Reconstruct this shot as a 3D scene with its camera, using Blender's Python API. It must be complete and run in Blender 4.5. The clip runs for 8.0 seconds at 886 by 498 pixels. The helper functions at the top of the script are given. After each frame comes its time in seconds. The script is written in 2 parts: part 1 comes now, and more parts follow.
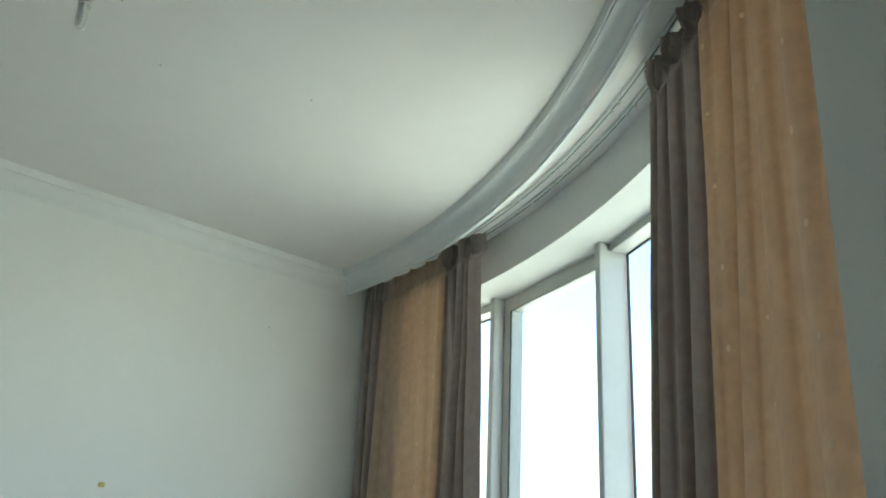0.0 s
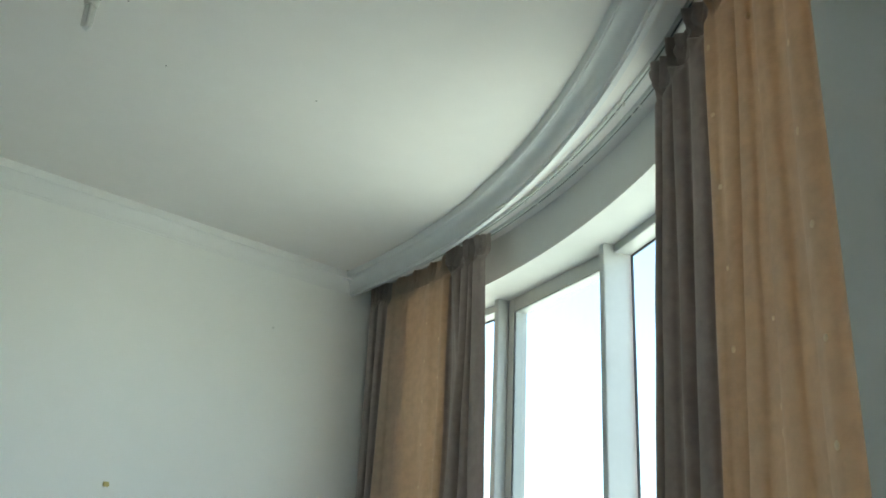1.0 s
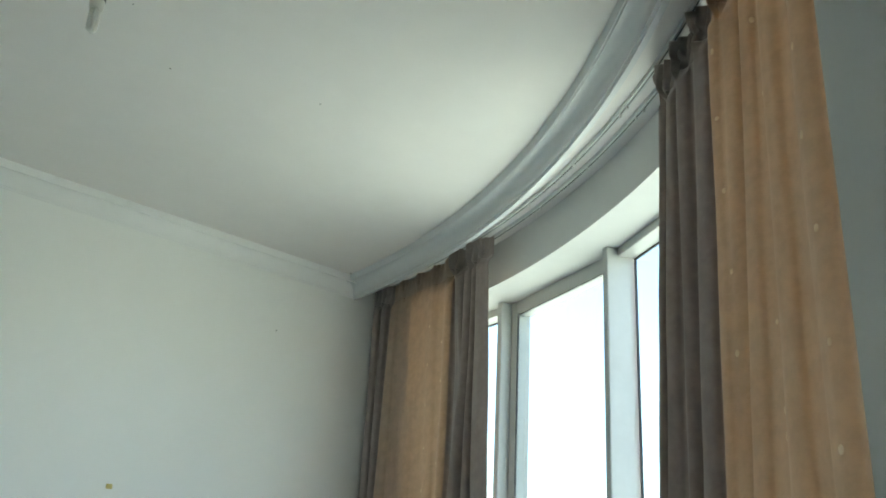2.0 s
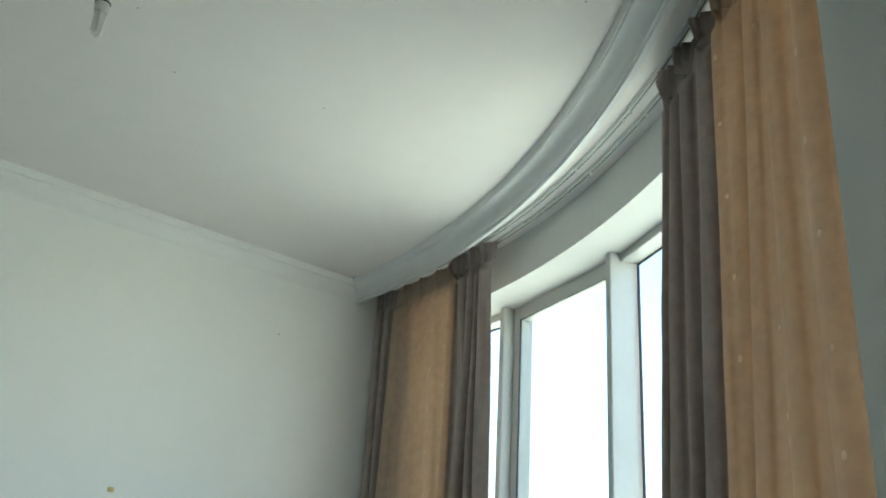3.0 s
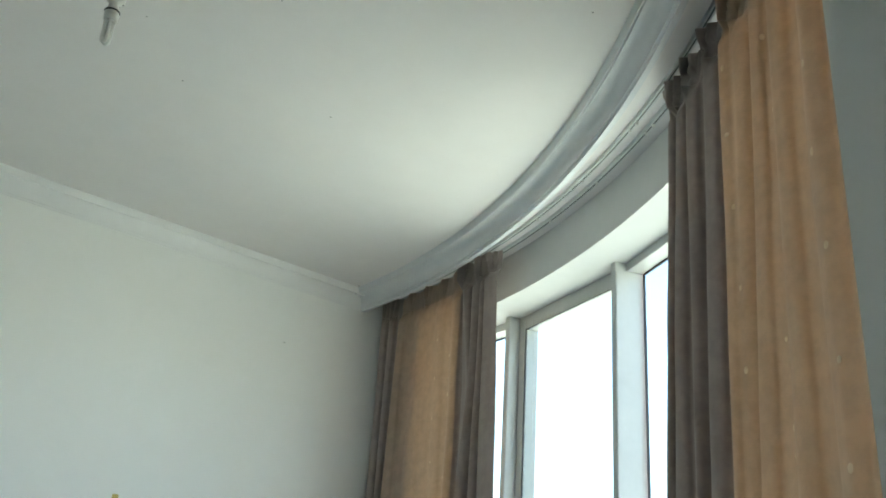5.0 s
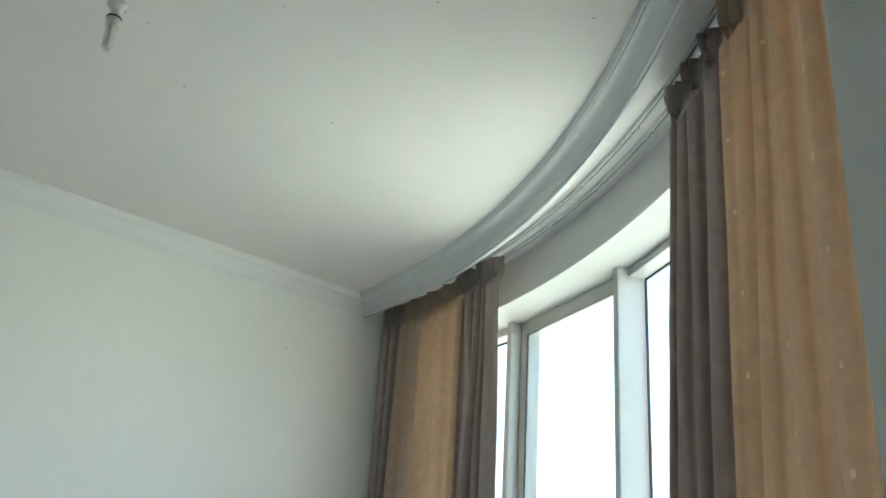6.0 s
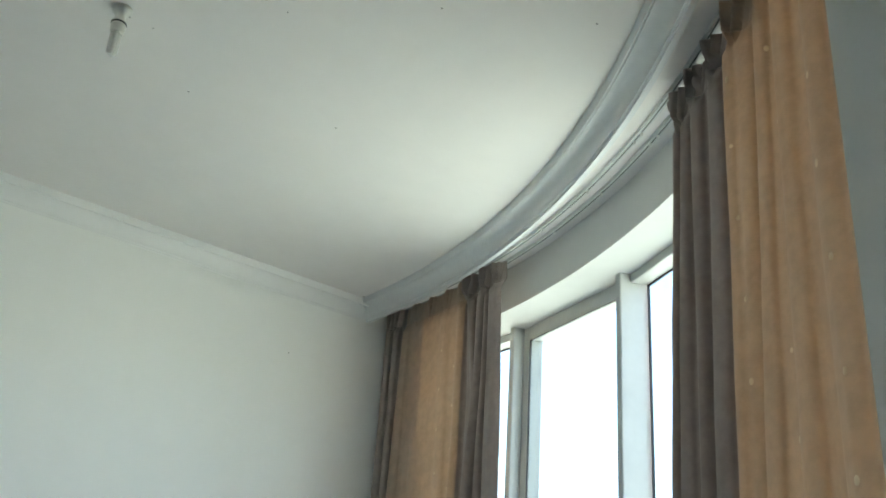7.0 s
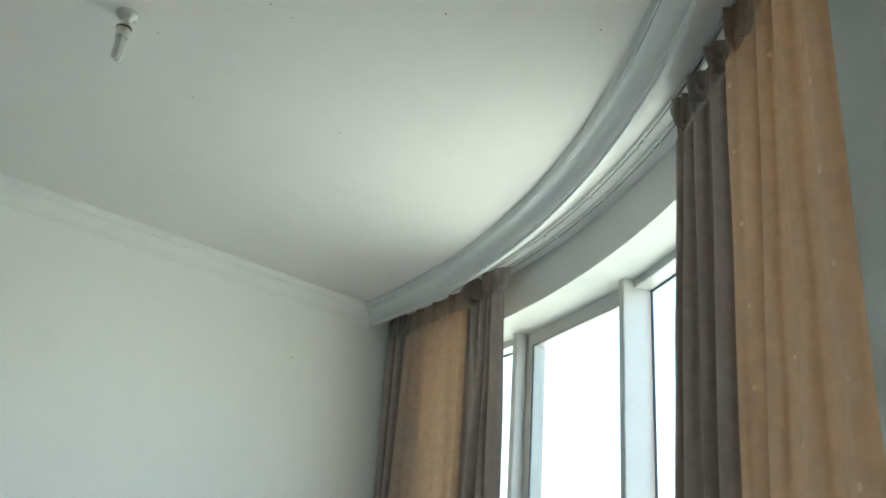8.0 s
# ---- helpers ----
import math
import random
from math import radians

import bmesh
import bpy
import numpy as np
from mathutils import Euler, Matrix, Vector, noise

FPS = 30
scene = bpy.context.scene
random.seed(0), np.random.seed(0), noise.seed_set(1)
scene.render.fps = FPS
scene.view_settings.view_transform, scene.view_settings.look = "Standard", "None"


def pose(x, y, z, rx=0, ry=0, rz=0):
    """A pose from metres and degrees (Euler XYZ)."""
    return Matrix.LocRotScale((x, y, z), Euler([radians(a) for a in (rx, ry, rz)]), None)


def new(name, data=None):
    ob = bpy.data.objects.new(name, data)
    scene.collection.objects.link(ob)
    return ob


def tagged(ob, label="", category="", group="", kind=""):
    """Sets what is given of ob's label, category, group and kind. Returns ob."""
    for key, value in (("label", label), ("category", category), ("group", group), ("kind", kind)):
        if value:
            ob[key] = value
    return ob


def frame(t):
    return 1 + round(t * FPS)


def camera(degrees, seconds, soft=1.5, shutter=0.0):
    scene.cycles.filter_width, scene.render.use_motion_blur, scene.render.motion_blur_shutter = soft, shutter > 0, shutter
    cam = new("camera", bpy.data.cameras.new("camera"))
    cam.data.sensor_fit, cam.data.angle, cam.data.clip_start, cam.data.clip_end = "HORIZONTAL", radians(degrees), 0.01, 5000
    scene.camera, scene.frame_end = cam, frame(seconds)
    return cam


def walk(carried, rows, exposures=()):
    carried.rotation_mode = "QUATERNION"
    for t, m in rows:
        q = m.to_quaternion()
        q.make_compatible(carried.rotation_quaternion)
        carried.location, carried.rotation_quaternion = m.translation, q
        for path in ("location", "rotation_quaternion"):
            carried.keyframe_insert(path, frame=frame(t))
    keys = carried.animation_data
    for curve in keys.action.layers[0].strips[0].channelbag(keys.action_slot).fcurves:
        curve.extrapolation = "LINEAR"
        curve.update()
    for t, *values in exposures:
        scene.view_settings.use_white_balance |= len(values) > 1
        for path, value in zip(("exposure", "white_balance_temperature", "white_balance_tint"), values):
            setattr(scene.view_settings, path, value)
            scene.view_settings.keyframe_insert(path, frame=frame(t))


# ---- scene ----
cam = camera(53.4, 8.0, soft=1.7)
walk(cam, [
    (0.0, pose(0.0000, 0.0000, 1.3000, 111.233, -2.537, -43.325)),
    (0.5, pose(-0.0010, 0.0012, 1.2993, 111.246, -2.680, -43.235)),
    (1.0, pose(-0.0035, 0.0020, 1.2983, 111.288, -2.740, -43.165)),
    (1.5, pose(-0.0040, 0.0018, 1.2980, 111.367, -2.830, -43.070)),
    (3.0, pose(-0.0056, 0.0018, 1.2965, 111.783, -3.205, -42.945)),
    (3.5, pose(-0.0056, 0.0015, 1.2960, 111.910, -3.410, -42.879)),
    (4.0, pose(-0.0062, 0.0015, 1.2960, 112.030, -3.570, -42.827)),
    (4.5, pose(-0.0072, 0.0012, 1.2955, 112.203, -3.660, -42.790)),
    (6.0, pose(-0.0072, 0.0004, 1.2972, 112.677, -3.610, -42.594)),
    (6.5, pose(-0.0078, 0.0003, 1.2962, 112.865, -3.684, -42.535)),
    (7.0, pose(-0.0098, 0.0001, 1.2960, 113.020, -3.810, -42.500)),
    (7.5, pose(-0.0108, -0.0010, 1.2958, 113.177, -3.930, -42.430)),
    (8.0, pose(-0.0120, -0.0013, 1.2950, 113.335, -4.050, -42.395)),
], exposures=[(0.0, 4.22, 7500, 14.3), (8.0, 4.42, 7500, 18.3)])

# ---- light: sky and sun outside the bow window ----
SUN_EL, SUN_AZ = 56.0, 110.0        # azimuth counted from +x towards +y
world = bpy.data.worlds.new("sky")
scene.world = world
world.use_nodes = True
wn, wl = world.node_tree.nodes, world.node_tree.links
sky = wn.new("ShaderNodeTexSky")
sky.sky_type, sky.sun_disc = "NISHITA", False
sky.sun_elevation, sky.sun_rotation = radians(SUN_EL), radians(90 - SUN_AZ)
sky.dust_density, sky.air_density = 1.5, 1.0
wl.new(sky.outputs[0], wn["Background"].inputs[0])
wn["Background"].inputs[1].default_value = 0.105
sun = new("sun", bpy.data.lights.new("sun", "SUN"))
sun.data.energy, sun.data.angle, sun.data.color = 5.0, radians(0.5), (1.0, 0.95, 0.87)
sd = Vector((math.cos(radians(SUN_EL)) * math.cos(radians(SUN_AZ)), math.cos(radians(SUN_EL)) * math.sin(radians(SUN_AZ)), math.sin(radians(SUN_EL))))
sun.matrix_world = Matrix.Translation((-8, 24, 46)) @ sd.to_track_quat("Z", "Y").to_matrix().to_4x4()


# ---- materials ----
def shader(name, color, rough=0.6, spec=0.4):
    m = bpy.data.materials.new(name)
    m.use_nodes = True
    nt = m.node_tree
    b = nt.nodes["Principled BSDF"]
    b.inputs["Base Color"].default_value = (*color, 1)
    b.inputs["Roughness"].default_value = rough
    b.inputs["Specular IOR Level"].default_value = spec
    return m, nt, b


def node(nt, kind, **values):
    n = nt.nodes.new(kind)
    for k, v in values.items():
        n.inputs[k].default_value = v
    return n


def mottled(name, c1, c2, scale, rough=0.6, bump=0.1, fine=180.0, spec=0.4, stretch=(1, 1, 1)):
    """Two tones in soft patches, a second finer tone, and a fine relief."""
    m, nt, b = shader(name, c1, rough, spec)
    tc = nt.nodes.new("ShaderNodeTexCoord")
    mp = nt.nodes.new("ShaderNodeMapping")
    mp.inputs["Scale"].default_value = stretch
    nt.links.new(tc.outputs["Object"], mp.inputs[0])
    big = node(nt, "ShaderNodeTexNoise", Scale=scale, Detail=5.0, Roughness=0.55)
    mid = node(nt, "ShaderNodeTexNoise", Scale=scale * 9, Detail=4.0)
    add = nt.nodes.new("ShaderNodeMath")
    add.operation = "MULTIPLY_ADD"
    add.inputs[1].default_value = 0.45
    for n in (big, mid):
        nt.links.new(mp.outputs[0], n.inputs["Vector"])
    nt.links.new(mid.outputs[0], add.inputs[0])
    nt.links.new(big.outputs[0], add.inputs[2])
    ramp = nt.nodes.new("ShaderNodeValToRGB")
    ramp.color_ramp.elements[0].position, ramp.color_ramp.elements[1].position = 0.5, 0.95
    ramp.color_ramp.elements[0].color, ramp.color_ramp.elements[1].color = (*c1, 1), (*c2, 1)
    nt.links.new(add.outputs[0], ramp.inputs[0])
    nt.links.new(ramp.outputs[0], b.inputs["Base Color"])
    grain = node(nt, "ShaderNodeTexNoise", Scale=fine, Detail=3.0)
    nt.links.new(tc.outputs["Object"], grain.inputs["Vector"])
    bp = node(nt, "ShaderNodeBump", Strength=bump, Distance=0.002)
    nt.links.new(grain.outputs[0], bp.inputs["Height"])
    nt.links.new(bp.outputs[0], b.inputs["Normal"])
    return m


PAINT_WALL = mottled("wall_paint", (0.885, 0.888, 0.855), (0.905, 0.908, 0.875), 1.3, 0.65, 0.12)
PAINT_CEIL = mottled("ceiling_paint", (0.785, 0.756, 0.728), (0.822, 0.795, 0.766), 1.1, 0.75, 0.08)
PLASTER = mottled("cornice_plaster", (0.85, 0.852, 0.832), (0.88, 0.882, 0.86), 3.0, 0.4, 0.06, 120)
# Room paint in a darker copy, holding the lintel's shade in its colour.
LINTEL = mottled("lintel_shaded_paint", (0.66, 0.66, 0.64), (0.70, 0.70, 0.68), 1.6, 0.7, 0.08)
# Same white as the cornice, greyed to put the pelmet's shade into the colour.
PELMET = mottled("pelmet_shaded_plaster", (0.65, 0.66, 0.662), (0.71, 0.72, 0.72), 3.0, 0.38, 0.06, 120)
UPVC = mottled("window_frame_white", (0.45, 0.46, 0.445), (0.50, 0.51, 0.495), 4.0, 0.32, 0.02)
GASKET = shader("black_gasket", (0.012, 0.013, 0.016), 0.5)[0]
RAIL = mottled("curtain_track_white", (0.62, 0.63, 0.61), (0.72, 0.72, 0.70), 6.0, 0.35, 0.02)
SLOT = shader("track_slot_dark", (0.16, 0.165, 0.155), 0.7)[0]
PLASTIC = mottled("lampholder_plastic", (0.66, 0.65, 0.60), (0.74, 0.73, 0.69), 30.0, 0.35, 0.02)
TUBE = shader("lamp_tube_glass", (0.82, 0.82, 0.79), 0.12, 0.5)[0]
FLOOR_TILE = mottled("floor_tile", (0.60, 0.60, 0.56), (0.68, 0.68, 0.64), 1.5, 0.25, 0.02)
SAND = mottled("pale_ground", (0.42, 0.39, 0.335), (0.50, 0.465, 0.40), 0.02, 0.9, 0.0)
DARK = shader("screw_hole_dark", (0.33, 0.32, 0.295), 0.8)[0]
PLUG = mottled("yellow_wall_plug", (0.55, 0.42, 0.12), (0.70, 0.58, 0.25), 90.0, 0.5, 0.05)


def glazing():
    m = bpy.data.materials.new("window_glass")
    m.use_nodes = True
    nt = m.node_tree
    nt.nodes.remove(nt.nodes["Principled BSDF"])
    tr = nt.nodes.new("ShaderNodeBsdfTransparent")
    tr.inputs[0].default_value = (0.196, 0.280, 0.306, 1)
    gl = node(nt, "ShaderNodeBsdfGlossy", Roughness=0.01)
    mx = nt.nodes.new("ShaderNodeMixShader")
    mx.inputs[0].default_value = 0.05
    nt.links.new(tr.outputs[0], mx.inputs[1])
    nt.links.new(gl.outputs[0], mx.inputs[2])
    nt.links.new(mx.outputs[0], nt.nodes["Material Output"].inputs[0])
    return m


GLASS = glazing()


def cloth(name, tone, dark, through_tone, share):
    """Woven fabric: reflects its own tone and lets part of the daylight through."""
    m, nt, b = shader(name, tone, 0.85, 0.15)
    tc = nt.nodes.new("ShaderNodeTexCoord")
    mp = nt.nodes.new("ShaderNodeMapping")
    mp.inputs["Scale"].default_value = (0.8, 0.8, 0.9)
    nt.links.new(tc.outputs["Object"], mp.inputs[0])
    blot = node(nt, "ShaderNodeTexNoise", Scale=26.0, Detail=6.0, Roughness=0.66)
    nt.links.new(mp.outputs[0], blot.inputs["Vector"])
    weave = node(nt, "ShaderNodeTexNoise", Scale=420.0, Detail=2.0)
    nt.links.new(tc.outputs["Object"], weave.inputs["Vector"])
    ramp = nt.nodes.new("ShaderNodeValToRGB")
    ramp.color_ramp.elements[0].position, ramp.color_ramp.elements[1].position = 0.40, 0.60
    ramp.color_ramp.elements[0].color, ramp.color_ramp.elements[1].color = (*dark, 1), (*tone, 1)
    nt.links.new(blot.outputs[0], ramp.inputs[0])
    nt.links.new(ramp.outputs[0], b.inputs["Base Color"])
    b.inputs["Sheen Weight"].default_value = 0.6
    b.inputs["Sheen Roughness"].default_value = 0.5
    bp = node(nt, "ShaderNodeBump", Strength=0.35, Distance=0.001)
    nt.links.new(weave.outputs[0], bp.inputs["Height"])
    nt.links.new(bp.outputs[0], b.inputs["Normal"])
    back = nt.nodes.new("ShaderNodeBsdfTranslucent")
    pale = nt.nodes.new("ShaderNodeValToRGB")
    pale.color_ramp.elements[0].position, pale.color_ramp.elements[1].position = 0.36, 0.66
    pale.color_ramp.elements[0].color = (*[0.91 * v for v in through_tone], 1)
    pale.color_ramp.elements[1].color = (*[min(1.0, 1.04 * v) for v in through_tone], 1)
    nt.links.new(blot.outputs[0], pale.inputs[0])
    nt.links.new(pale.outputs[0], back.inputs[0])
    mx = nt.nodes.new("ShaderNodeMixShader")
    mx.inputs[0].default_value = share
    nt.links.new(b.outputs[0], mx.inputs[1])
    nt.links.new(back.outputs[0], mx.inputs[2])
    nt.links.new(mx.outputs[0], nt.nodes["Material Output"].inputs[0])
    return m


TAN = cloth("tan_curtain_fabric", (0.57, 0.450, 0.345), (0.50, 0.388, 0.29), (0.86, 0.608, 0.420), 0.33)
TAUPE = cloth("taupe_lined_fabric", (0.425, 0.350, 0.318), (0.37, 0.300, 0.272), (0.52, 0.37, 0.29), 0.16)
HEADING = cloth("stiffened_heading_fabric", (0.60, 0.475, 0.37), (0.53, 0.415, 0.32), (0.74, 0.51, 0.35), 0.22)
HEM = cloth("turned_hem_fabric", (0.57, 0.44, 0.33), (0.49, 0.37, 0.27), (0.95, 0.62, 0.40), 0.36)
KNOT = cloth("pale_embroidery_thread", (1.0, 0.86, 0.66), (0.97, 0.82, 0.62), (1.0, 0.92, 0.80), 0.06)


def loosen(m, share):
    """Lets part of what lies behind a fine thread show between its fibres."""
    nt = m.node_tree
    out = nt.nodes["Material Output"]
    mx = nt.nodes.new("ShaderNodeMixShader")
    mx.inputs[0].default_value = share
    nt.links.new(out.inputs[0].links[0].from_socket, mx.inputs[1])
    nt.links.new(nt.nodes.new("ShaderNodeBsdfTransparent").outputs[0], mx.inputs[2])
    nt.links.new(mx.outputs[0], out.inputs[0])


loosen(KNOT, 0.12)


# ---- mesh helpers ----
def mesh_of(name, bm, mats, smooth=False):
    bmesh.ops.recalc_face_normals(bm, faces=bm.faces)
    me = bpy.data.meshes.new(name)
    bm.to_mesh(me)
    bm.free()
    for m in (mats if isinstance(mats, (list, tuple)) else [mats]):
        me.materials.append(m)
    if smooth:
        for p in me.polygons:
            p.use_smooth = True
    return me


def part(name, bm, mats, parent=None, label="", smooth=False):
    ob = new(name, mesh_of(name, bm, mats, smooth))
    ob.parent = parent
    if label:
        tagged(ob, label)
    return ob


def box(bm, lo, hi, m=None, bevel=0.0):
    """A box between two corners, turned by m, with its edges eased."""
    c = [(a + b) / 2 for a, b in zip(lo, hi)]
    s = [b - a for a, b in zip(lo, hi)]
    mat = (m or Matrix()) @ Matrix.Translation(c) @ Matrix.Diagonal((*s, 1))
    vs = bmesh.ops.create_cube(bm, size=1, matrix=mat)["verts"]
    if bevel:
        es = list({e for v in vs for e in v.link_edges})
        bmesh.ops.bevel(bm, geom=es, offset=bevel, segments=2, affect="EDGES")


def turned(bm, outline, at=(0, 0, 0), steps=28, m=None, base=True):
    """A turned solid round z from (radius, z) pairs."""
    rings = []
    mat = m or Matrix()
    for r, z in outline:
        rings.append([bm.verts.new(mat @ (Vector(at) + Vector((r * math.cos(2 * math.pi * i / steps), r * math.sin(2 * math.pi * i / steps), z)))) for i in range(steps)])
    for a, b in zip(rings, rings[1:]):
        for i in range(steps):
            bm.faces.new((a[i], a[(i + 1) % steps], b[(i + 1) % steps], b[i]))
    if base:
        bm.faces.new(rings[0])
    bm.faces.new(rings[-1])


def tube(bm, path, r, steps=10):
    """A round rod along a list of points."""
    rings = []
    for i, p in enumerate(path):
        d = (Vector(path[min(i + 1, len(path) - 1)]) - Vector(path[max(i - 1, 0)])).normalized()
        q = d.to_track_quat("Z", "Y")
        rings.append([bm.verts.new(Vector(p) + q @ Vector((r * math.cos(2 * math.pi * k / steps), r * math.sin(2 * math.pi * k / steps), 0))) for k in range(steps)])
    for a, b in zip(rings, rings[1:]):
        for k in range(steps):
            bm.faces.new((a[k], a[(k + 1) % steps], b[(k + 1) % steps], b[k]))
    bm.faces.new(rings[0])
    bm.faces.new(rings[-1])


# ---- plan of the room: a bow window on a circle round (CX, CY) ----
CX, CY = -2.004, 4.052
ZC = 2.90                       # ceiling
R_TOP, R_LIP, R_BACK, DROP = 4.666, 4.752, 4.764, 0.104
R_TRACK1, R_TRACK2 = 4.883, 4.943
R_WALL, Z_HEAD, R_FRAME = 5.005, 2.687, 5.166
Y_WALL = 3.779
Y_CORN = Y_WALL - 0.069         # ceiling edge of the cornice
X_SIDE, Y_PIER = 1.450, 0.585   # plain wall beyond the bow, and its corner
X_WEST, Y_SOUTH = -0.95, -1.3
Z_LOW = 0.12                    # window sill
A_START, A_END = 0.5, -46.3     # the bow, in degrees


def on(a, r, z):
    return Vector((CX + r * math.cos(radians(a)), CY + r * math.sin(radians(a)), z))


def sweep(bm, outline, a0, a1, n=96):
    """Carries a closed (radius, z) outline along the bow."""
    rings = [[bm.verts.new(on(a0 + (a1 - a0) * i / n, r, z)) for r, z in outline] for i in range(n + 1)]
    k = len(outline)
    for a, b in zip(rings, rings[1:]):
        for j in range(k):
            bm.faces.new((a[j], a[(j + 1) % k], b[(j + 1) % k], b[j]))
    bm.faces.new(rings[0])
    bm.faces.new(rings[-1])


def slab(bm, outline, z0, z1):
    lo = [bm.verts.new((x, y, z0)) for x, y in outline]
    hi = [bm.verts.new((x, y, z1)) for x, y in outline]
    k = len(outline)
    for i in range(k):
        bm.faces.new((lo[i], lo[(i + 1) % k], hi[(i + 1) % k], hi[i]))
    bm.faces.new(lo)
    bm.faces.new(hi)


def setting(name, bm, mats, label, category, smooth=False):
    return tagged(part(name, bm, mats, None, "", smooth), label, category, kind="structure")


def outline_with_bow(r):
    arc = [on(A_START + (A_END - A_START) * i / 60, r, 0) for i in range(61)]
    return [(X_WEST - 0.2, Y_WALL + 0.2)] + [(p.x, p.y) for p in arc] + [(arc[-1].x, Y_SOUTH - 0.2), (X_WEST - 0.2, Y_SOUTH - 0.2)]


bm = bmesh.new()
slab(bm, outline_with_bow(5.30), ZC, ZC + 0.2)
ceiling = setting("ceiling", bm, PAINT_CEIL, "smooth white painted ceiling with a few screw holes", "ceiling")
bm = bmesh.new()
slab(bm, outline_with_bow(5.30), -0.2, 0.0)
setting("floor", bm, FLOOR_TILE, "beige tiled floor of the empty room", "floor")
bm = bmesh.new()
box(bm, (X_WEST - 0.2, Y_WALL, 0.0), (3.20, Y_WALL + 0.2, ZC))
setting("wall_north", bm, PAINT_WALL, "plain off-white painted wall under a plaster cornice", "wall")
bm = bmesh.new()
box(bm, (X_WEST - 0.2, Y_SOUTH - 0.2, 0.0), (X_WEST, Y_WALL, ZC))
setting("wall_west", bm, PAINT_WALL, "plain off-white painted wall", "wall")
bm = bmesh.new()
box(bm, (X_WEST, Y_SOUTH - 0.2, 0.0), (X_SIDE + 0.25, Y_SOUTH, ZC))
setting("wall_south", bm, PAINT_WALL, "plain off-white painted wall", "wall")
bm = bmesh.new()
pier = on(-45.10, 5.29, 0)
slab(bm, [(X_SIDE, Y_SOUTH), (X_SIDE, Y_PIER), (pier.x, pier.y), (pier.x, Y_SOUTH)], 0.0, ZC)
setting("wall_east", bm, PAINT_WALL, "plain off-white painted wall in shade beside the curtain", "wall")
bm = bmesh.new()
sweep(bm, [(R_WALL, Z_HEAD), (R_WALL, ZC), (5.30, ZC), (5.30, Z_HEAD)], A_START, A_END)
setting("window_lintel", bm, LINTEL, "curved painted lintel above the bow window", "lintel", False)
bm = bmesh.new()
sweep(bm, [(R_WALL, 0.0), (R_WALL, Z_LOW), (5.30, Z_LOW), (5.30, 0.0)], A_START, A_END)
setting("wall_under_window", bm, PAINT_WALL, "low curved painted wall under the bow window", "wall")
bm = bmesh.new()
sweep(bm, [(R_WALL, Z_LOW), (R_WALL, Z_HEAD), (5.30, Z_HEAD), (5.30, Z_LOW)], A_START, -6.1, 10)
setting("window_jamb", bm, PAINT_WALL, "painted wall pier at the corner of the room", "wall")


def cove(width, drop):
    """The moulding as (offset, drop) pairs from its ceiling edge to its lower edge: fillet, groove, hollow and a double bead."""
    pts = [(0.0, 0.0), (0.0, 0.05), (0.02, 0.06), (0.02, 0.085), (0.01, 0.095), (0.09, 0.27), (0.11, 0.29), (0.15, 0.29), (0.16, 0.17), (0.21, 0.17)]
    for i in range(0, 11):
        u = i / 10 * math.pi / 2
        pts.append((0.215 + 0.615 * math.sin(u), 0.25 + 0.595 * (1 - math.cos(u))))
    pts += [(0.83, 0.87), (0.87, 0.875), (0.87, 0.90), (0.91, 0.91), (0.91, 0.99), (0.93, 1.0), (0.955, 1.0), (0.955, 0.93), (1.0, 0.93)]
    return [(width * a, drop * b) for a, b in pts]


def wall_cove(width, drop):
    """The straight cornice: a broad sloping fillet, an undercut, a hollow and a small bead over a gap."""
    pts = [(0.0, 0.0), (0.0, 0.33), (0.015, 0.355), (0.10, 0.355), (0.13, 0.20), (0.22, 0.16)]
    for i in range(0, 11):
        u = i / 10 * math.pi / 2
        pts.append((0.24 + 0.60 * math.sin(u), 0.16 + 0.70 * (1 - math.cos(u))))
    pts += [(0.85, 0.89), (0.88, 0.90), (0.885, 0.98), (0.90, 1.0), (0.92, 1.0), (0.93, 0.90), (1.0, 0.90)]
    return [(width * a, drop * b) for a, b in pts]


bm = bmesh.new()
prof = [(Y_CORN + a, ZC - d) for a, d in wall_cove(Y_WALL - Y_CORN, DROP)] + [(Y_WALL, ZC)]
ends = [[bm.verts.new((x, y, z)) for y, z in prof] for x in (X_WEST, 2.78)]
for j in range(len(prof)):
    bm.faces.new((ends[0][j], ends[0][(j + 1) % len(prof)], ends[1][(j + 1) % len(prof)], ends[1][j]))
bm.faces.new(ends[0])
bm.faces.new(ends[1])
setting("cornice_north", bm, PLASTER, "white moulded plaster cornice between wall and ceiling", "cornice")

bm = bmesh.new()
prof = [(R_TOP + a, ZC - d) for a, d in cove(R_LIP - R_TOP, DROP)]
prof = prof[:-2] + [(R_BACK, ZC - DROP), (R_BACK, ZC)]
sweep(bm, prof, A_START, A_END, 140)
setting("curtain_pelmet", bm, PELMET, "curved white plaster pelmet moulding, greyed by shade in its colour, hiding the curtain tracks", "pelmet")


# ---- window ----
FINS = (-6.3, -12.32, -22.26, -32.2, -39.9, -44.75)


def local(a, r):
    """A frame on the bow: x along the window, y outwards, z up."""
    return Matrix.Translation(on(a, r, 0)) @ Matrix.Rotation(radians(a - 90), 4, "Z")


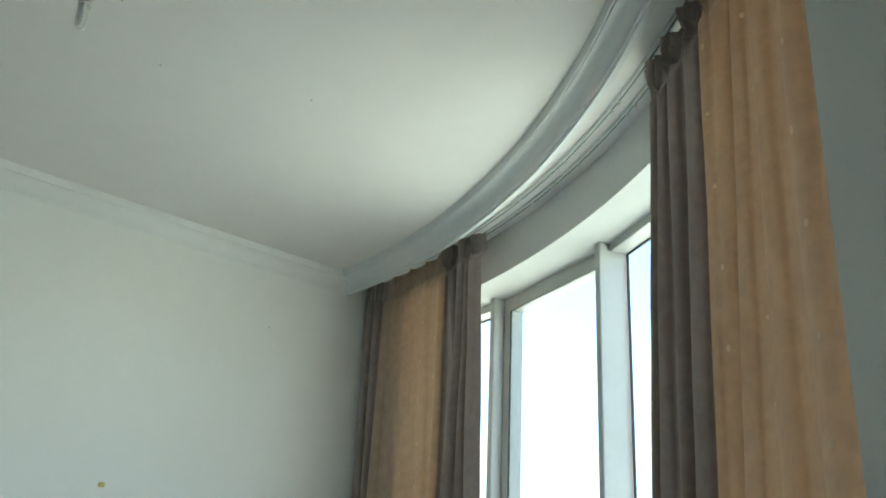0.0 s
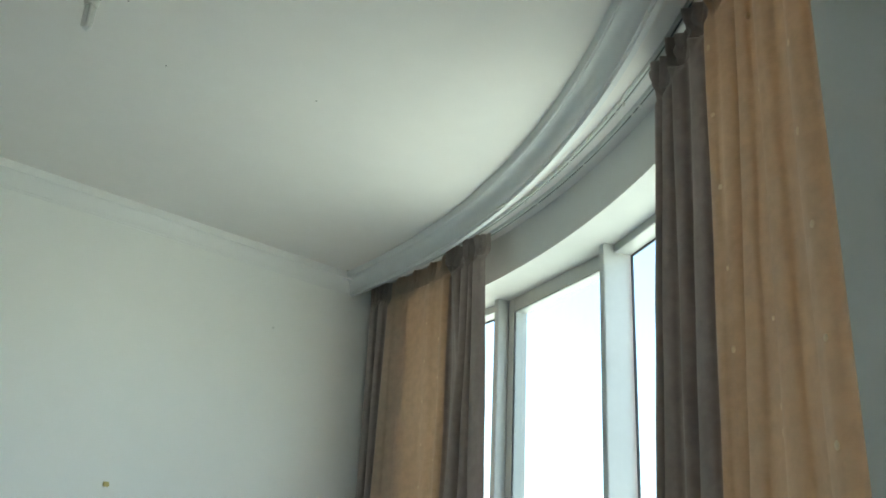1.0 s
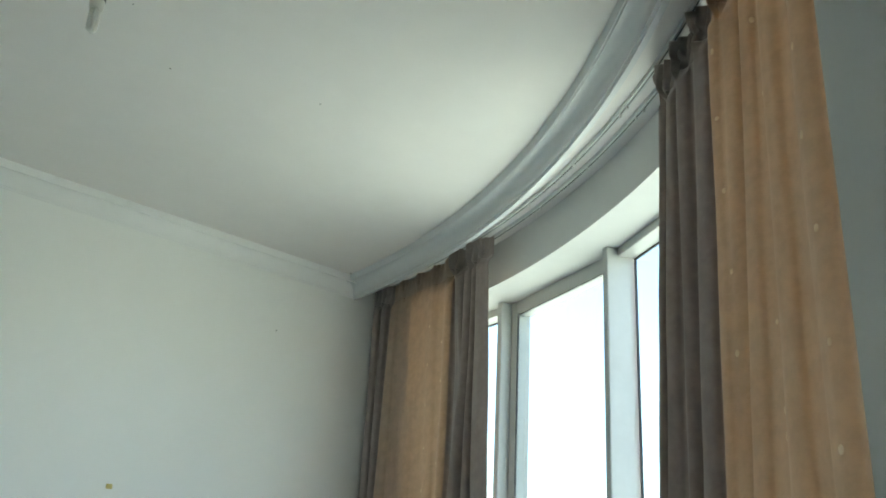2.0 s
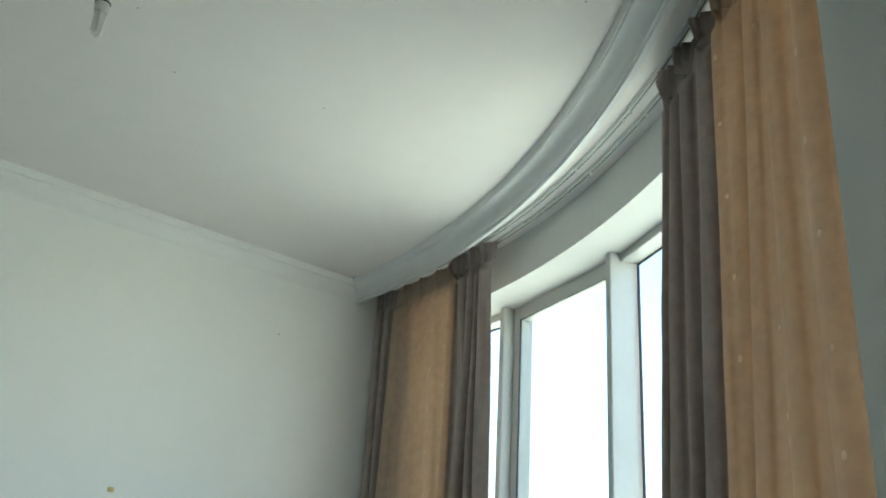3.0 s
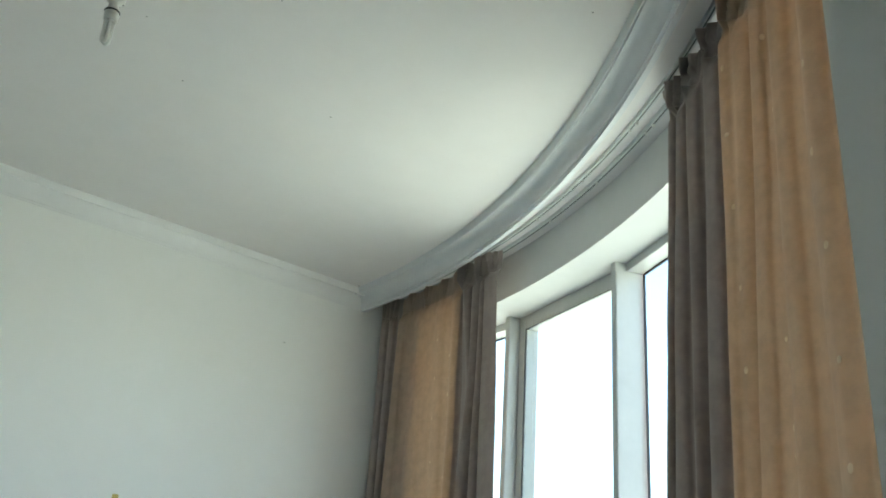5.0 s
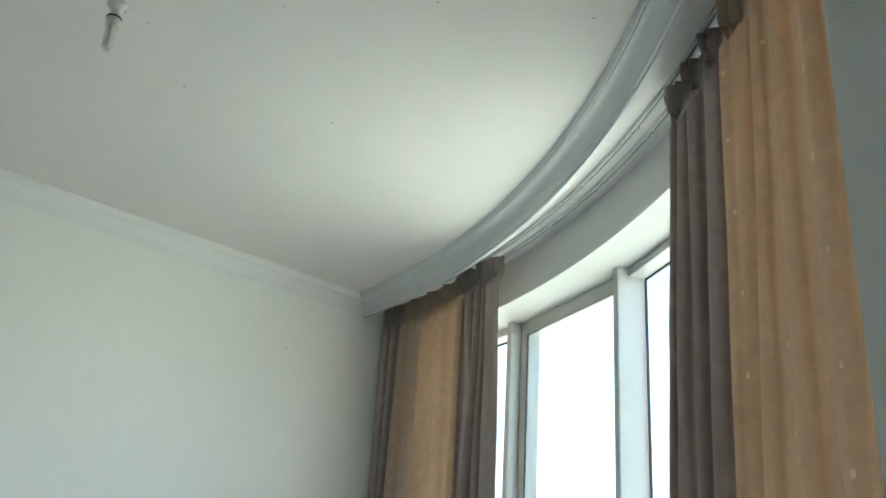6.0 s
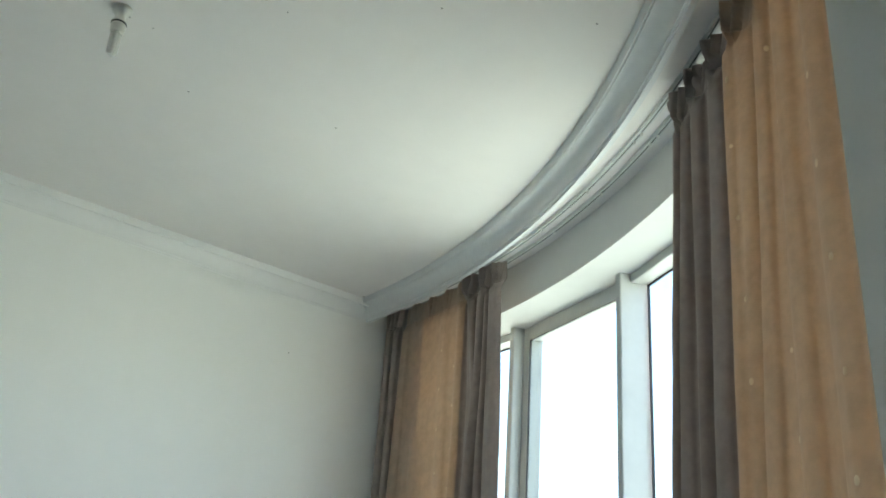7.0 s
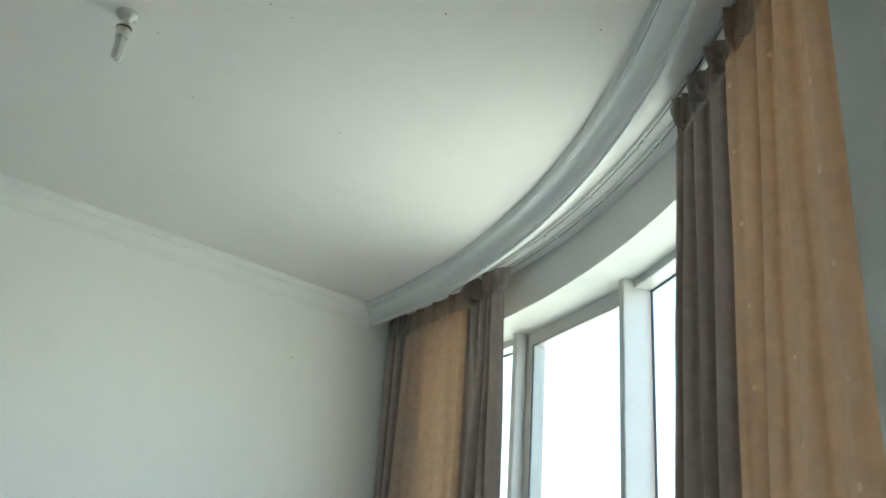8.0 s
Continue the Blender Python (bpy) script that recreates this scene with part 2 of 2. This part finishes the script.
window = tagged(new("window_1"), "white framed bow window of tall panes between deep posts", "window", kind="structure")
for a in FINS:
    bm = bmesh.new()
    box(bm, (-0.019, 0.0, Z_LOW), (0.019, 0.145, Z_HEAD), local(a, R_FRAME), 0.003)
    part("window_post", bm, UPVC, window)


def bars(bm, w0, w1, y0, y1, z_lo, z_in, z_out, m):
    """Two uprights and a top bar round an opening of half width w0 inside one of w1."""
    box(bm, (-w1, y0, z_lo), (-w0, y1, z_out), m, 0.002)
    box(bm, (w0, y0, z_lo), (w1, y1, z_out), m, 0.002)
    box(bm, (-w0, y0, z_in), (w0, y1, z_out), m, 0.002)


for i, (a, b) in enumerate(zip(FINS, FINS[1:])):
    sash = i % 2 == 1
    r0 = R_FRAME + (0.064 if sash else 0.052)
    p, q = on(a, r0, 0), on(b, r0, 0)
    d = p - q
    m = Matrix.Translation((p + q) / 2) @ Matrix.Rotation(math.atan2(d.y, d.x), 4, "Z") @ Matrix.Rotation(math.pi, 4, "Z")
    w = d.length / 2 - 0.018
    sill = Z_LOW + 0.07
    bm = bmesh.new()
    box(bm, (-w, 0.0, Z_LOW), (w, 0.075, sill), m, 0.003)
    part("sill_rail", bm, UPVC, window)
    if sash:
        # opening sash, glazed near its inner face
        g, top = w - 0.054, 2.617
        bm = bmesh.new()
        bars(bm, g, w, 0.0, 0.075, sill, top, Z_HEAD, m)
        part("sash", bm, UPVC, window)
        gy, t = 0.006, 0.0028
    else:
        # fixed light, glazed into the posts near its outer face, under a deep head bar
        g, top = w + 0.001, 2.650
        bm = bmesh.new()
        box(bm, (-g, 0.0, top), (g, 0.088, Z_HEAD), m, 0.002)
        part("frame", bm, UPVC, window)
        gy, t = 0.080, 0.007
    bm = bmesh.new()
    for lo, hi in (((-g, sill), (-g + t, top)), ((g - t, sill), (g, top)), ((-g + t, top - t), (g - t, top))):
        box(bm, (lo[0], gy - 0.004, lo[1]), (hi[0], gy + 0.004, hi[1]), m)
    part("gasket", bm, GASKET, window, "thin black rubber gasket")
    bm = bmesh.new()
    bm.faces.new([bm.verts.new(m @ Vector(c)) for c in ((-g, gy + 0.003, sill), (g, gy + 0.003, sill), (g, gy + 0.003, top), (-g, gy + 0.003, top))])
    part("pane", bm, GLASS, window, "clear faintly green glass pane").visible_shadow = False


# ---- curtain tracks ----
def curtain_track(r):
    track = tagged(new("curtain_track"), "white curved curtain rail fixed to the ceiling behind the pelmet", "curtain rail", "curtain rails")
    track.location = on(-25, r, ZC)
    inv = Matrix.Translation(-track.location)
    bm = bmesh.new()
    sweep(bm, [(r - 0.009, ZC - 0.016), (r - 0.009, ZC), (r + 0.009, ZC), (r + 0.009, ZC - 0.016), (r + 0.003, ZC - 0.016), (r + 0.003, ZC - 0.010), (r - 0.003, ZC - 0.010), (r - 0.003, ZC - 0.016)], -3.2, -45.6, 90)
    bmesh.ops.transform(bm, matrix=inv, verts=bm.verts)
    part("rail", bm, RAIL, track)
    bm = bmesh.new()
    sweep(bm, [(r - 0.0028, ZC - 0.0155), (r - 0.0028, ZC - 0.0105), (r + 0.0028, ZC - 0.0105), (r + 0.0028, ZC - 0.0155)], -3.2, -45.6, 90)
    bmesh.ops.transform(bm, matrix=inv, verts=bm.verts)
    part("slot", bm, SLOT, track, "dark slot of the rail")
    for a in (-20.6, -25.4, -30.2, -30.9):
        bm = bmesh.new()
        box(bm, (-0.006, -0.004, -0.030), (0.006, 0.004, -0.014), inv @ local(a, r) @ Matrix.Translation((0, 0, ZC)), 0.002)
        part("glider", bm, PLASTIC, track, "small plastic glider")
    return track


curtain_track(R_TRACK1)
curtain_track(R_TRACK2)


# ---- curtains ----
def smooth01(x):
    x = min(1.0, max(0.0, x))
    return x * x * (3 - 2 * x)


def lerp(a, b, u):
    return a + (b - a) * u


def curtain(label, columns, tan, pleats, r_mid, z_top, knots, edge=0.0, hem=None):
    """A hanging curtain. columns: ridges and creases of the cloth as (bow angle under the heading, angle half-way, angle lower down,
    distance towards the room at the top and lower down); tan: the columns between which the cloth is not lined;
    pleats: (angle, size) of the pinched pleats of the heading; edge: degrees by which the heading stands out at the first edge;
    hem: the angles of a strip of cloth turned back behind the curtain."""
    th = tagged(new("curtain"), label, "curtain", "curtains at the bow window")
    base = on((columns[0][0] + columns[-1][0]) / 2, r_mid, 0.03)
    th.location = base
    seed = columns[0][0]
    last = len(columns) - 1

    def column(i, h):
        a, b, c, d0, d1 = columns[i]
        if h < 0.6:
            ang = lerp(a, b, max(h, 0.0) / 0.6)
        else:
            ang = lerp(b, c, min((h - 0.6) / 0.6, 1.35))
        return ang, lerp(d0, d1, smooth01(h / 1.1))

    def surf(s, z):
        h = z_top - z
        i = min(int(s), last - 1)
        u = s - i
        (a0, d0), (a1, d1) = column(i, h), column(i + 1, h)
        steep = 0.13 * min(1.0, abs(d1 - d0) / 0.03)
        a = lerp(a0, a1, u + steep * math.sin(2 * math.pi * u))
        e = 0.5 - 0.5 * math.cos(math.pi * u)
        off = lerp(d0, d1, e ** 0.78 if d0 > d1 else 1 - (1 - e) ** 0.78)
        low = smooth01((h - 0.1) / 0.4)
        # slow sway, shallow dents and fine wrinkles of the cloth
        a += low * 0.10 * noise.noise((s * 0.45 + seed, z * 1.1, 0.3))
        off += low * 0.006 * noise.noise((s * 0.9, z * 1.5 + seed, 1.0)) + 0.0020 * noise.noise((a * 2.4, z * 3.6, 2.0)) + 0.0009 * noise.noise((a * 6.0 + 0.8 * z, z * 2.2, 5.0))
        # heading: flat band with pinched pleats, tied in at its foot
        head = smooth01((0.155 - h) / 0.07)
        tie = math.exp(-((h - 0.098) / 0.022) ** 2)
        fan = 0.0
        pull = 0.0
        for ap, size in pleats:
            d = (a - ap) / max(1.0, size)
            w = lerp(0.46, 0.20, smooth01(h / 0.1))
            bell = math.exp(-(d / w) ** 2)
            fan += 0.050 * size * bell * (0.60 + 0.40 * math.cos(2 * math.pi * d / (0.70 * w)))
            pull -= d * 0.5 * math.exp(-(d / 0.55) ** 2)
        off = lerp(off, 0.004 + fan + 0.003 * noise.noise((a * 5.0, z * 9.0, 3.0)), head)
        a += pull * tie + edge * head * math.exp(-(s / 1.3) ** 2)
        return on(a, r_mid - off, z)

    per = 20
    n = last * per
    zs = [z_top - 0.2 * j / 32 for j in range(32)] + [z_top - 0.2 - (z_top - 0.23) * j / 70 for j in range(71)]
    grid = []
    for z in zs:
        row = []
        for i in range(n + 1):
            sag = 0.0
            if z > z_top - 0.06:
                c = min(i // per, last - 1)
                a = lerp(column(c, 0.0)[0], column(c + 1, 0.0)[0], i / per - c)
                near = min(abs(a - ap) for ap, size in pleats)
                sag = 0.006 * smooth01(near / 0.9) * (1 - (z_top - z) / 0.06)
            row.append(surf(i / per, z - sag) - base)
        grid.append(row)
    kinds = {}
    for j in range(len(zs) - 1):
        for i in range(n):
            c = (i + 0.5) / per
            kind = "heading" if zs[j] > z_top - 0.098 else "fabric" if tan[0] <= c <= tan[1] else "lining"
            kinds.setdefault(kind, []).append((j, i))
    cloths = {"heading": (HEADING, "stiff pinch-pleated heading band"), "fabric": (TAN, "tan embroidered fabric"), "lining": (TAUPE, "grey-brown lined edge")}
    for kind, cells in kinds.items():
        bm = bmesh.new()
        at = {}
        for j, i in cells:
            quad = []
            for q in ((j, i), (j, i + 1), (j + 1, i + 1), (j + 1, i)):
                if q not in at:
                    at[q] = bm.verts.new(grid[q[0]][q[1]])
                quad.append(at[q])
            lined = kind == "heading" and not tan[0] <= (i + 0.5) / per <= tan[1]
            bm.faces.new(quad).material_index = 1 if lined else 0
        body = part(kind, bm, [cloths[kind][0], TAUPE], th, cloths[kind][1], True)
        sol = body.modifiers.new("thickness", "SOLIDIFY")
        sol.thickness, sol.offset = 0.002, 0
    if hem:
        bm = bmesh.new()
        rows = [[bm.verts.new(on(lerp(hem[0], hem[1] - 0.12 * (z_top - z), k / 16), r_mid + 0.026 + 0.003 * math.sin(k * 1.3), z) - base) for k in range(17)] for z in (z_top - 0.1 - (z_top - 0.14) * j / 24 for j in range(25))]
        for r0, r1 in zip(rows, rows[1:]):
            for k in range(16):
                bm.faces.new((r0[k], r0[k + 1], r1[k + 1], r1[k]))
        body = part("turned_hem", bm, HEM, th, "tan cloth turned back behind", True)
        sol = body.modifiers.new("thickness", "SOLIDIFY")
        sol.thickness, sol.offset = 0.002, 0
    bm = bmesh.new()
    turned(bm, [(0.0078, 0.0002), (0.0068, 0.0011), (0.0050, 0.0018), (0.0022, 0.0022)], (0, 0, 0), 10, None, False)
    data = mesh_of("knot", bm, KNOT, True)
    rnd = random.Random(int(-seed * 10))
    steps = [k / 10 for k in range(last * 10 + 1)]
    for ka, kz in knots:
        def bearing(c):
            p = surf(c, kz)
            return math.degrees(math.atan2(p.y - CY, p.x - CX))
        c = min(steps, key=lambda v: abs(bearing(v) - ka))
        p = surf(c, kz)
        nrm = (surf(c + 0.03, kz) - surf(c - 0.03, kz)).cross(surf(c, kz + 0.01) - surf(c, kz - 0.01)).normalized()
        if nrm.dot(on(ka, 1, 0) - on(ka, 0, 0)) > 0:
            nrm = -nrm
        knot = new("knot", data)
        knot.parent = th
        knot.matrix_local = Matrix.Translation(p - base + nrm * 0.0012) @ nrm.to_track_quat("Z", "Y").to_matrix().to_4x4() @ Matrix.Diagonal((rnd.uniform(0.7, 1.05), rnd.uniform(0.8, 1.3), 1, 1))
    return th


def knot_rows(rows):
    """Knots sewn on every 0.2 m down the cloth: (angle, height of the topmost, count) for each row."""
    rnd = random.Random(5)
    return [(a + rnd.uniform(-0.05, 0.05), z0 - 0.2 * j + rnd.uniform(-0.012, 0.012)) for a, z0, count in rows for j in range(count)]


curtain("tan curtain with grey-brown lined leading edge gathered at the bow window",
        [(-33.75, -33.25, -32.55, 0.020, 0.022), (-34.00, -33.50, -32.80, 0.036, 0.040), (-34.30, -33.80, -33.15, 0.004, 0.004),
         (-34.60, -34.10, -33.50, 0.034, 0.040), (-35.10, -34.75, -34.45, 0.002, 0.000),
         (-35.65, -35.40, -35.25, 0.038, 0.044), (-36.50, -36.05, -35.60, 0.004, 0.002),
         (-37.20, -36.75, -36.30, 0.036, 0.042), (-38.30, -37.95, -37.45, 0.006, 0.006),
         (-38.95, -38.60, -38.20, 0.052, 0.058), (-39.60, -39.20, -38.70, 0.034, 0.038), (-40.75, -39.98, -39.17, -0.006, -0.008),
         (-41.30, -40.50, -39.65, 0.044, 0.044), (-41.95, -41.45, -40.90, 0.012, 0.012),
         (-42.55, -42.25, -41.90, 0.046, 0.044), (-43.45, -43.20, -42.95, 0.010, 0.010),
         (-44.35, -44.20, -44.05, 0.044, 0.040), (-45.07, -45.05, -45.03, 0.004, 0.004)],
        (8.35, 17), [(-34.1, 0.9), (-35.5, 1.0), (-37.2, 1.1), (-39.2, 1.2), (-41.2, 1.1), (-43.0, 1.0), (-44.2, 0.7)],
        4.918, 2.880, knot_rows([(-38.95, 2.64, 11), (-41.35, 2.61, 11), (-40.9, 1.88, 7), (-43.3, 2.50, 10), (-44.2, 2.35, 9)]), edge=0.45)
curtain("tan curtain with grey lined edges drawn into the room corner",
        [(-2.60, -2.60, -2.60, 0.004, 0.004), (-3.05, -3.10, -3.10, 0.012, 0.014), (-3.35, -3.40, -3.40, 0.004, 0.004), (-3.75, -3.80, -3.85, 0.044, 0.046), (-4.25, -4.30, -4.35, 0.006, 0.006),
         (-4.70, -4.75, -4.75, 0.046, 0.048), (-5.20, -5.10, -4.95, 0.008, 0.010),
         (-5.65, -5.50, -5.20, 0.036, 0.040), (-6.70, -6.70, -6.60, 0.016, 0.016), (-7.60, -7.70, -7.75, 0.022, 0.024), (-8.80, -9.00, -9.20, 0.012, 0.012),
         (-9.90, -10.20, -10.55, 0.024, 0.026), (-10.90, -11.00, -11.10, 0.014, 0.012),
         (-11.90, -11.75, -11.65, 0.036, 0.030), (-12.30, -12.35, -12.20, -0.010, -0.018), (-12.75, -13.10, -12.55, 0.040, 0.012),
         (-13.15, -13.75, -12.90, 0.062, 0.010), (-13.75, -13.98, -13.05, 0.014, 0.008), (-14.40, -14.22, -13.35, 0.060, 0.058), (-14.75, -14.65, -14.10, -0.004, -0.010),
         (-14.98, -14.95, -14.70, 0.054, 0.050), (-15.15, -15.20, -15.25, 0.016, 0.010), (-15.40, -15.55, -15.75, 0.052, 0.050), (-16.25, -16.85, -17.30, 0.036, 0.040)],
        (6.3, 13.4), [(-3.7, 0.9), (-4.6, 0.9), (-6.4, 0.5), (-8.2, 0.5), (-10.0, 0.5), (-11.6, 0.6), (-12.9, 1.6), (-14.5, 1.3), (-15.4, 0.7)],
        4.912, 2.878, knot_rows([(-9.9, 2.55, 6), (-11.2, 2.46, 6)]), hem=(-3.0, -7.75))


# ---- ceiling lamp ----
def ceiling_lamp(x, y):
    lamp = tagged(new("ceiling_lamp"), "bare stick fluorescent bulb in a white plastic ceiling lampholder", "lamp")
    lamp.location = (x, y, ZC)
    lamp.rotation_euler.z = radians(38)
    bm = bmesh.new()
    turned(bm, [(0.0295, 0.0), (0.0295, -0.007), (0.0275, -0.013), (0.021, -0.019), (0.0140, -0.025), (0.0135, -0.033), (0.0165, -0.042), (0.0195, -0.052)])
    part("rose", bm, PLASTIC, lamp, "", True)
    bm = bmesh.new()
    turned(bm, [(0.003, 0.001), (0.003, -0.0015)], (0.0185, -0.0165, -0.0160), 10)
    part("screw", bm, DARK, lamp, "dark fixing screw")
    bm = bmesh.new()
    turned(bm, [(0.0225, -0.052), (0.0225, -0.0565)])
    part("ring", bm, GASKET, lamp, "thin black ring")
    bm = bmesh.new()
    turned(bm, [(0.020, -0.0565), (0.0215, -0.060), (0.0215, -0.066), (0.0200, -0.067), (0.0205, -0.074), (0.0195, -0.084), (0.017, -0.087)])
    part("bulb_base", bm, PLASTIC, lamp, "", True)
    for side in (-1, 1):
        bm = bmesh.new()
        x = side * 0.0070
        path = [(x, -0.0068, -0.084)] + [(x, -0.0068, -0.10 - 0.011 * i) for i in range(5)]
        path += [(x, -0.0068 * math.cos(math.pi * u / 6), -0.152 - 0.007 * math.sin(math.pi * u / 6)) for u in range(1, 6)]
        path += [(x, 0.0068, -0.144 + 0.012 * i) for i in range(6)]
        tube(bm, path, 0.0066)
        part("lamp_tube", bm, TUBE, lamp, "pale glass lamp tube", True)
    return lamp


ceiling_lamp(0.643, 2.275)

# ---- small marks ----
for x, y, r in ((1.475, 2.348, 0.0034), (0.994, 2.539, 0.0034), (1.284, 1.575, 0.0036), (1.634, 1.298, 0.0034), (0.915, 1.915, 0.0034), (0.990, 1.920, 0.0028), (0.749, 2.294, 0.0028), (2.640, 3.690, 0.0055)):
    bm = bmesh.new()
    turned(bm, [(r, 0.001), (r, -0.0008), (r * 0.6, -0.0014)], (0, 0, 0), 10)
    hole = tagged(part("screw_plug", bm, DARK), "small dark screw plug in the ceiling", "screw plug", "screw plugs")
    hole.location = (x, y, ZC)
bm = bmesh.new()
box(bm, (-0.013, -0.006, -0.010), (0.013, 0.002, 0.010), None, 0.002)
box(bm, (-0.007, -0.009, -0.004), (0.007, -0.005, 0.004), None, 0.001)
plug = tagged(part("wall_plug", bm, PLUG), "small yellow plastic wall plug in the painted wall", "wall plug")
plug.location = (1.5605, Y_WALL - 0.002, 1.6545)
bm = bmesh.new()
turned(bm, [(0.0036, 0.001), (0.0036, -0.0008), (0.002, -0.0014)], (0, 0, 0), 10)
hole = tagged(part("screw_plug", bm, DARK), "small dark screw plug in the painted wall", "screw plug", "screw plugs")
hole.matrix_world = Matrix.Translation((2.2757, Y_WALL, 2.507)) @ Matrix.Rotation(math.pi / 2, 4, "X") @ Matrix.Rotation(math.pi, 4, "X")

# ---- outside ----
bm = bmesh.new()
bmesh.ops.create_grid(bm, x_segments=2, y_segments=2, size=4000)
ground = setting("ground", bm, SAND, "pale dusty ground far below the window", "ground")
ground.location.z = -14.0

# Unseen block added under the room; its shadow darkens the ground near the window.
bm = bmesh.new()
slab(bm, outline_with_bow(5.30), -14.0, -0.2)
setting("unseen_shade_block", bm, PAINT_WALL, "plain unseen block added below the room to shade the ground", "facade")
